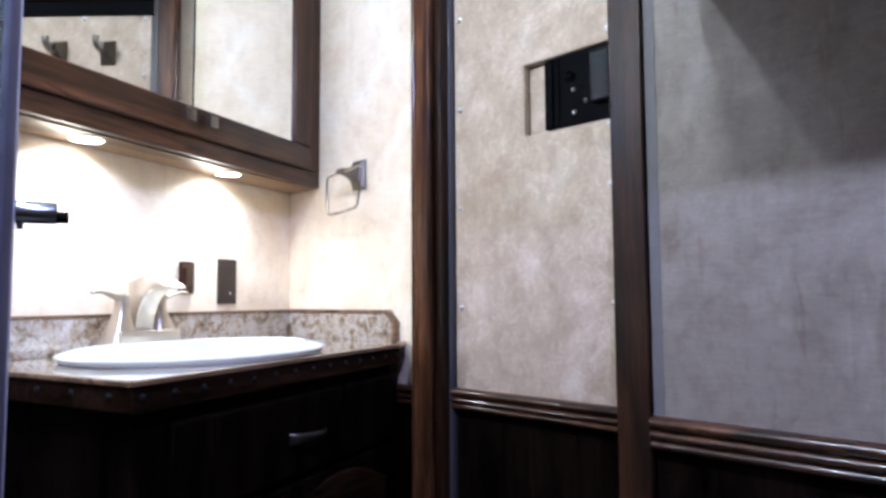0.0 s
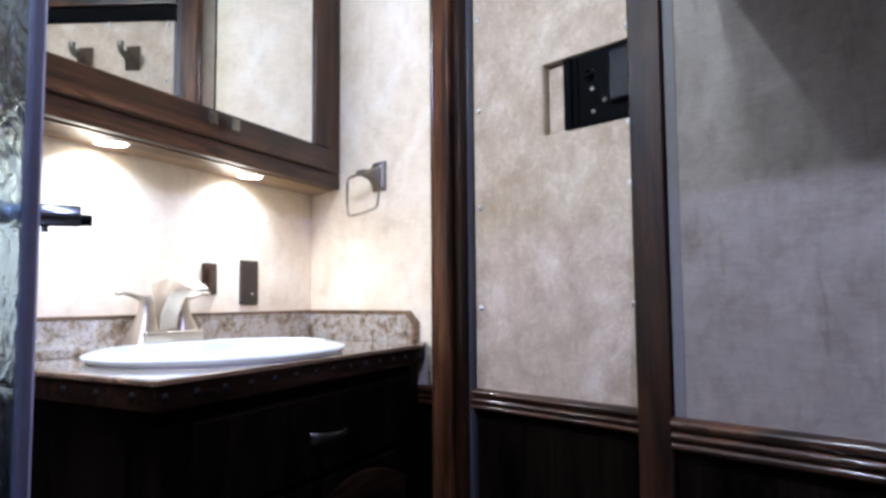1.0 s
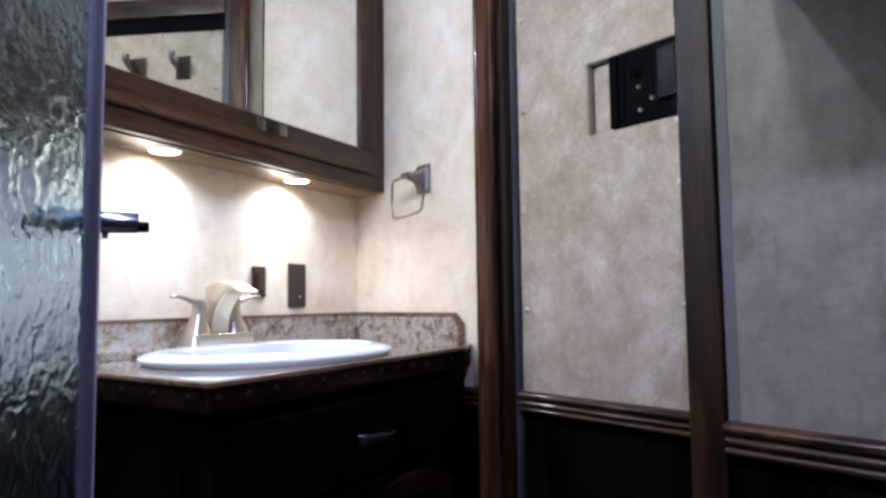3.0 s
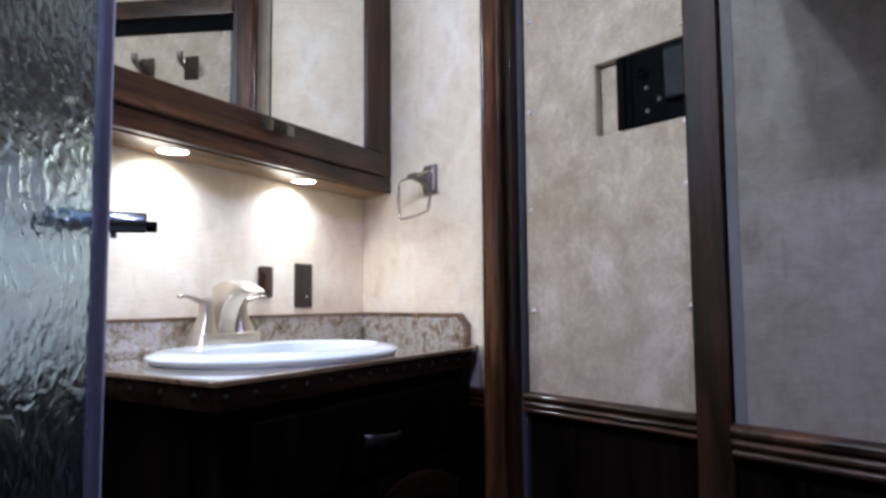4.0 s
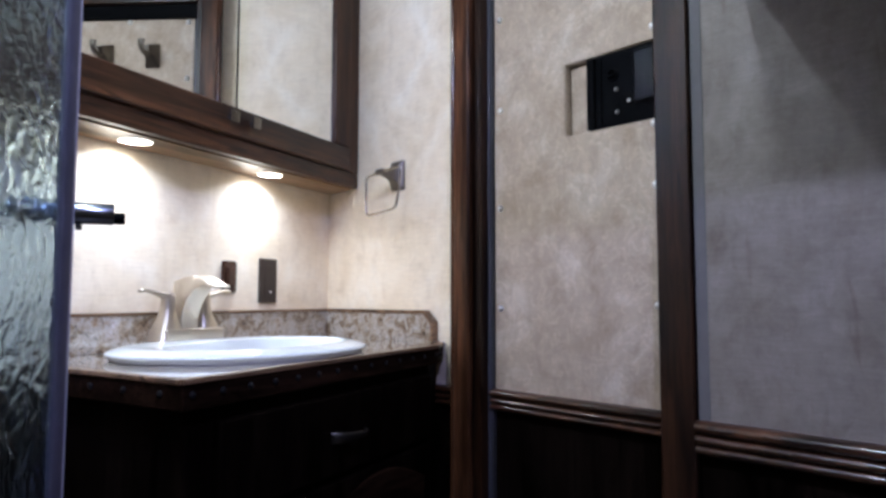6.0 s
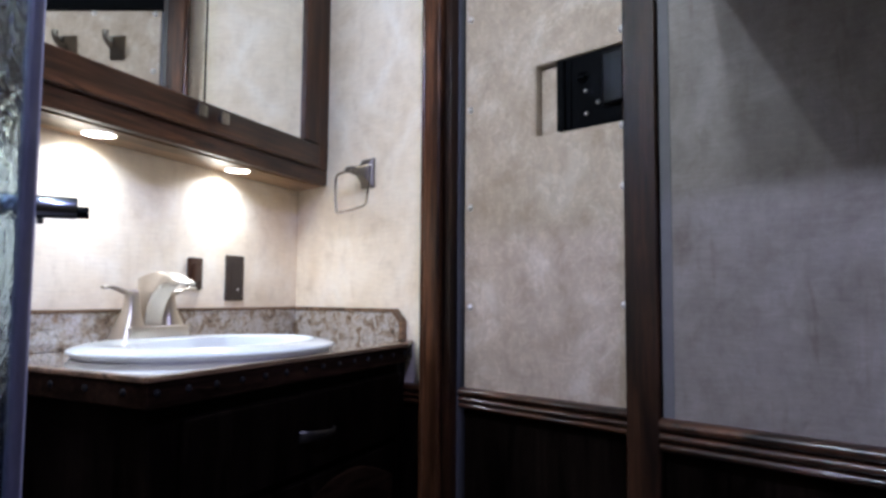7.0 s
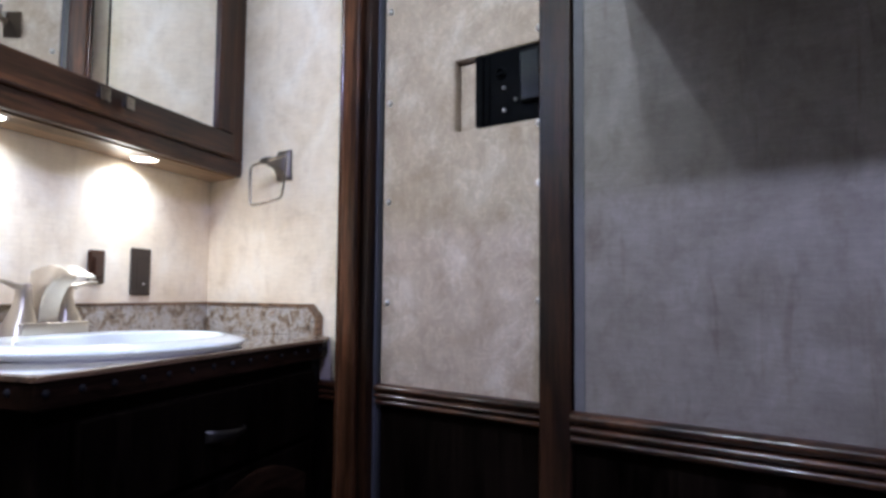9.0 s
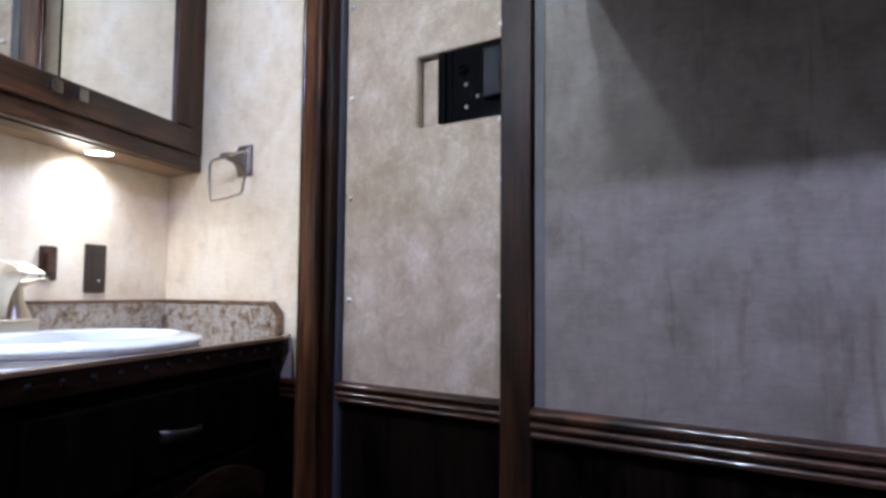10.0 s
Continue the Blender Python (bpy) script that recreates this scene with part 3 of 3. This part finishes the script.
for x0, x1 in ((-0.938, -0.735), (-0.727, -0.290)):
    d = solid("cabinet_door", fW, (x0, YF - 0.016, 0.08), (x1, YF - 0.0005, 0.660), WOOD_DARK, van, bevel=0.005, seg=3)
    arch = [(x0 + 0.03, 0.13), (x1 - 0.03, 0.13), (x1 - 0.03, 0.597)]
    arch += [(x1 - 0.03 - (x1 - x0 - 0.06) * k / 12, 0.597 + 0.052 * math.sin(math.pi * k / 12)) for k in range(1, 12)] + [(x0 + 0.03, 0.597)]
    t = bmesh.new()
    mx, mz = (x0 + x1) / 2, 0.35
    rings = [[t.verts.new((mx + (p - mx) * k, y, mz + (q - mz) * k)) for p, q in arch] for k, y in ((1.0, YF - 0.0155), (0.985, YF - 0.018), (0.86, YF - 0.0265))]
    for ra, rb in zip(rings, rings[1:]):
        for k in range(len(arch)):
            t.faces.new((ra[k], ra[(k + 1) % len(arch)], rb[(k + 1) % len(arch)], rb[k]))
    t.faces.new(rings[0]), t.faces.new(rings[-1])
    bmesh.ops.recalc_face_normals(t, faces=t.faces)
    # lighter edge wood here stands in for light caught on the upper bevel
    part("raised_panel", t, WOOD_EDGE, d, smooth=False)

# ---- sink ----
SX, SY, SA, SB = -0.630, -0.255, 0.270, 0.210
sink = thing("sink", (SX, SY, CZ), "white oval drop-in ceramic sink with domed rim", "sink")


def oval(bm, rows, closed=False, seg=96):
    """Loft ovals of (x share, y share, y shift, height)."""
    t = bmesh.new()
    rings = [[t.verts.new((SX + SA * a * math.cos(2 * math.pi * k / seg), SY + SB * (c + b * math.sin(2 * math.pi * k / seg)), CZ + h)) for k in range(seg)] for a, b, c, h in rows]
    for ra, rb in zip(rings, rings[1:]):
        for k in range(seg):
            t.faces.new((ra[k], ra[(k + 1) % seg], rb[(k + 1) % seg], rb[k]))
    if closed:
        t.faces.new(rings[-1])
    bmesh.ops.recalc_face_normals(t, faces=t.faces)
    join(bm, t)


bm = B()
oval(bm, [(0.970, 0.965, 0, 0.0008), (0.976, 0.972, 0, 0.0040), (0.990, 0.988, 0, 0.0068), (0.998, 0.998, 0, 0.0086), (1.0, 1.0, 0, 0.0104), (0.997, 0.996, 0, 0.0122), (0.985, 0.982, 0, 0.0140), (0.962, 0.955, 0, 0.0160), (0.930, 0.92, 0, 0.0182), (0.895, 0.88, 0, 0.0202), (0.87, 0.84, 0, 0.0212), (0.84, 0.78, -0.02, 0.0216), (0.80, 0.62, -0.18, 0.0214), (0.785, 0.60, -0.19, 0.0198), (0.770, 0.585, -0.19, 0.0145), (0.74, 0.56, -0.19, 0.002), (0.68, 0.51, -0.19, -0.018)])
part("rim", bm, CERAMIC, sink)
bm = B()
oval(bm, [(0.68, 0.51, -0.19, -0.0182), (0.55, 0.41, -0.19, -0.030), (0.3, 0.22, -0.19, -0.0365), (0.05, 0.04, -0.19, -0.0367)], True)
part("bowl", bm, CERAMIC, sink)

FX, FYY, FZ = -0.617, -0.080, CZ + 0.0250
# ---- faucet ----
fau = thing("faucet", (FX, FYY, FZ), "brushed nickel two-handle centerset faucet on the sink", "faucet")
bm = B()
box(bm, fW, (FX - 0.074, FYY - 0.030, FZ - 0.0045), (FX + 0.080, FYY + 0.026, FZ + 0.019), 0.003, 3)
part("base_plate", bm, NICKEL, fau)
# spout: thin upright blade that sweeps forward and ends in a rounded lip
top_line = [(0.014 - 0.108 * k / 12, 0.1205 + 0.013 * math.sin(math.pi * min(1, k / 9.5) * 0.72) - 0.019 * max(0, (k - 5) / 7) ** 2) for k in range(13)]
under = [(-0.086, 0.1060), (-0.078, 0.1100), (-0.067, 0.1110), (-0.054, 0.1070), (-0.042, 0.0985), (-0.031, 0.0860), (-0.0225, 0.0710), (-0.0165, 0.0545), (-0.0130, 0.0370), (-0.0120, 0.0120)]
prof = [(0.014, 0.012), (0.014, 0.065)] + top_line + [(-0.0965, 0.1085), (-0.093, 0.1055)] + under
t = bmesh.new()
cols = []
for x, inset in ((-0.0235, 0.0022), (-0.0222, 0.0006), (-0.020, 0.0), (0.020, 0.0), (0.0222, 0.0006), (0.0235, 0.0022)):
    cols.append([t.verts.new((FX + x, FYY + y + inset * (1 if y < 0 else -1), FZ + z * 0.96 - inset * (1 if z > 0.112 else 0))) for y, z in prof])
m = len(prof)
for a, b in zip(cols, cols[1:]):
    for k in range(m):
        t.faces.new((a[k], a[(k + 1) % m], b[(k + 1) % m], b[k]))
t.faces.new(cols[0]), t.faces.new(cols[-1])
bmesh.ops.recalc_face_normals(t, faces=t.faces)
part("spout", t, NICKEL, fau)


def rounded(w, d, n=20):
    """A soft-cornered rectangle of half sizes w and d."""
    return [(w * math.copysign(abs(math.cos(q)) ** 0.55, math.cos(q)), d * math.copysign(abs(math.sin(q)) ** 0.55, math.sin(q))) for q in [2 * math.pi * k / n for k in range(n)]]


for s in (-1, 1):
    hx = FX + s * 0.0508
    # flared foot that narrows to a neck
    t = bmesh.new()
    rows = []
    for h, w, d, o in ((-0.0045, 0.0330, 0.0290, 0.004), (0.004, 0.0305, 0.0272, 0.003), (0.016, 0.0262, 0.0238, 0.002), (0.030, 0.0215, 0.0205, 0.0), (0.046, 0.0160, 0.0155, -0.002), (0.062, 0.0130, 0.0125, -0.003), (0.076, 0.0120, 0.0112, -0.003), (0.086, 0.0135, 0.0108, -0.001), (0.0915, 0.0125, 0.0095, 0.0)):
        rows.append([t.verts.new((hx + s * o + a, FYY + b, FZ + h)) for a, b in rounded(w, d)])
    for a, b in zip(rows, rows[1:]):
        for k in range(20):
            t.faces.new((a[k], a[(k + 1) % 20], b[(k + 1) % 20], b[k]))
    t.faces.new(rows[0]), t.faces.new(rows[-1])
    bmesh.ops.recalc_face_normals(t, faces=t.faces)
    body = part("handle_body", t, NICKEL, fau)
    # lever that flows out of the neck and ends in a small rounded knob
    bm = B()
    path, wide = [], []
    for o, z, w, d in ((-0.012, 0.087, 0.0095, 0.0045), (0.0, 0.0865, 0.0105, 0.0062), (0.012, 0.0865, 0.0105, 0.0058), (0.024, 0.0895, 0.0095, 0.0040), (0.036, 0.0930, 0.0085, 0.0032), (0.048, 0.0955, 0.0080, 0.0030), (0.058, 0.0960, 0.0078, 0.0034), (0.066, 0.0950, 0.0072, 0.0038), (0.070, 0.0945, 0.0050, 0.0026)):
        path.append(((hx + s * o, FYY - 0.05 * max(0, o), FZ + z), (0, 1, 0), (0, 0, 1)))
        wide.append((w, d))
    sweep(bm, fW, path, lambda i: rounded(wide[i][0], wide[i][1], 14))
    part("lever", bm, NICKEL, body)

# ---- wall plates ----
sw = thing("light_switch", (-0.41, 0, 1.03), "glossy brown rocker switch on the cream wall", "switch")
solid("plate", fW, (-0.438, -0.009, 0.991), (-0.391, -0.0005, 1.067), BROWN, sw, bevel=0.006, seg=3)
solid("rocker", fW, (-0.428, -0.016, 1.006), (-0.401, -0.008, 1.052), BROWN, sw, bevel=0.004)
out = thing("power_outlet", (-0.27, 0, 1.02), "matt brown power outlet on the cream wall", "outlet")
solid("plate", fW, (-0.307, -0.007, 0.966), (-0.240, -0.0005, 1.080), BROWN_FLAT, out, bevel=0.003)
solid("outlet_face", fW, (-0.289, -0.0085, 0.982), (-0.257, -0.006, 1.064), BROWN_FLAT, out, bevel=0.0015)
bm = B()
lathe(bm, lambda x, y, h: Vector((-0.266 + x, -0.0083 - h, 0.994 + y)), [(0.003, 0), (0.0026, 0.0012), (0.0004, 0.0015)], 12)
part("screw", bm, STEEL, out)

# ---- towel ring ----
RU, RZ, RN = 0.309, 1.302, 0.064
ring = thing("towel_ring", fT(RU, 0, RZ), "brushed nickel square towel ring on the cream wall", "towel ring")
t = bmesh.new()
rows = []
for n, w, h, dz in ((0.0005, 0.025, 0.039, 0), (0.005, 0.025, 0.039, 0), (0.0085, 0.0225, 0.0355, 0), (0.014, 0.0180, 0.0285, 0.0005), (0.021, 0.0140, 0.0215, 0.001), (0.030, 0.0108, 0.0155, 0.002), (0.040, 0.0090, 0.0115, 0.0025), (0.054, 0.0085, 0.0095, 0.003), (0.060, 0.0070, 0.0080, 0.003)):
    rows.append([t.verts.new(fT(RU + sx * w, n, RZ + dz + sz * h)) for sx, sz in ((-1, -1), (1, -1), (1, 1), (-1, 1))])
for a, b in zip(rows, rows[1:]):
    for k in range(4):
        t.faces.new((a[k], a[(k + 1) % 4], b[(k + 1) % 4], b[k]))
t.faces.new(rows[0]), t.faces.new(rows[-1])
bmesh.ops.recalc_face_normals(t, faces=t.faces)
bmesh.ops.bevel(t, geom=list(t.edges), offset=0.0012, segments=2, affect="EDGES")
part("mount", t, PEWTER_BRUSHED, ring)
bm = B()
lathe(bm, lambda x, y, h: fT(RU - 0.016 + h, RN + x, RZ + 0.003 + y), [(0.0060, 0), (0.0078, 0.003), (0.0082, 0.010), (0.0068, 0.015), (0.0082, 0.020), (0.0078, 0.027), (0.0060, 0.030)], 16)
part("knuckle", bm, PEWTER_BRUSHED, ring)
# ring: wider at the top, rounded corners, hanging a little askew
corners = [Vector((0.3865, 1.3115)), Vector((0.2500, 1.2965)), Vector((0.2530, 1.1945)), Vector((0.3690, 1.2065))]
pts = []
for k in range(4):
    c, before, after = corners[k], corners[k - 1], corners[(k + 1) % 4]
    r = 0.014
    a, b = c + (before - c).normalized() * r, c + (after - c).normalized() * r
    for i in range(6):
        w = i / 5
        pts.append(a * (1 - w) ** 2 + c * 2 * w * (1 - w) + b * w * w)
    q = b + ((after + (c - after).normalized() * r) - b) * 0.5
    out_dir = Vector((after.y - c.y, c.x - after.x)).normalized()
    pts.append(q + out_dir * (0.0 if k == 0 else 0.002))
path = []
for i, c in enumerate(pts):
    p, q = pts[i - 1], pts[(i + 1) % len(pts)]
    d = (q - p).normalized()
    path.append(((c.x, RN, c.y), (d.y, 0, -d.x), (0, 1, 0)))
bm = B()
sweep(bm, fT, path, lambda i: circle(0.0034, 10), close=True)
part("ring_bar", bm, plain("satin nickel bar", (0.40, 0.375, 0.34), 0.25, 1.0, 0.05), ring)

# ---- shower glass ----
GE = Vector((-1.197, -0.512, 0))


def fG(a, b, z):
    """Along the shower glass from its free edge, b to the far side."""
    return GE + Vector((-0.976, -0.217, 0)) * a + Vector((-0.217, 0.976, 0)) * b + Vector((0, 0, z))


shower = thing("shower_glass_panel", fG(0.4, 0, 0), "rain-textured glass shower panel with violet-grey seal and chrome latch bar", "shower panel")
pane = solid("glass_pane", fG, (0.012, -0.003, 0.03), (1.0, 0.003, 1.88), GLASS, shower, "wavy rain-textured glass")
pane.visible_shadow = False
solid("edge_seal", fG, (0.0, -0.007, 0.03), (0.0155, 0.007, 1.88), VINYL, shower, "violet-grey edge seal", 0.004)
solid("seal_lip", fG, (-0.006, -0.003, 0.03), (0.0005, 0.005, 1.88), plain("pale vinyl lip", (0.30, 0.30, 0.36), 0.25, 0, 0.05), shower, "thin pale grey lip", 0.002)
solid("sill", fG, (0.0, -0.02, 0.0), (1.02, 0.02, 0.03), CHROME, shower)
BAR_O, BAR_D = Vector((-1.189, -0.497, 1.068)), Vector((0.7612, -0.6485, 0))


def fK(a, b, h):
    return BAR_O + BAR_D * h + Vector((0.6485, 0.7612, 0)) * a + Vector((0, 0, b))


bm = B()
lathe(bm, fK, [(0.010, -0.068), (0.0115, -0.066), (0.0115, -0.008), (0.0105, -0.007)], 28)
bar = part("latch_bar", bm, BAR_METAL, shower, "chrome latch bar")
bm = B()
lathe(bm, fK, [(0.0125, -0.007), (0.0145, -0.006), (0.0145, 0.003), (0.0125, 0.004)], 28)
part("clamp_ring", bm, BAR_METAL, bar)
bm = B()
lathe(bm, fK, [(0.010, 0.004), (0.0118, 0.006), (0.0118, 0.044), (0.0108, 0.046)], 28)
part("bar_end", bm, BAR_METAL, bar)
bm = B()
lathe(bm, lambda a, b, h: fK(a, b - 0.004, h), [(0.0065, 0.045), (0.0065, 0.056), (0.0055, 0.057)], 16)
part("bar_tip", bm, BLACK, bar)
bm = B()
lathe(bm, lambda a, b, h: fK(a, h - 0.018, b + 0.012), [(0.0035, 0.0), (0.0035, 0.008)], 12)
part("set_screw", bm, BAR_METAL, bar)

# ---- ceiling lamps ----
def ceiling_lamp(u, n, label):
    cl = thing("ceiling_lamp", fD(u, n, H), label, "lamp", "lamps on the ceiling")
    bm = B()
    lathe(bm, lambda a, b, h: fD(u + a, n + b, H - h), [(0.06, 0.0005), (0.06, 0.008), (0.055, 0.012), (0.01, 0.012)], 32)
    part("lamp_base", bm, CHROME, cl)


ceiling_lamp(0.725, 1.00, "small round neutral-white lamp on the ceiling")
ceiling_lamp(0.560, 1.00, "small round neutral-white lamp on the ceiling")
ceiling_lamp(1.45, 1.00, "small round cool-white lamp on the ceiling")
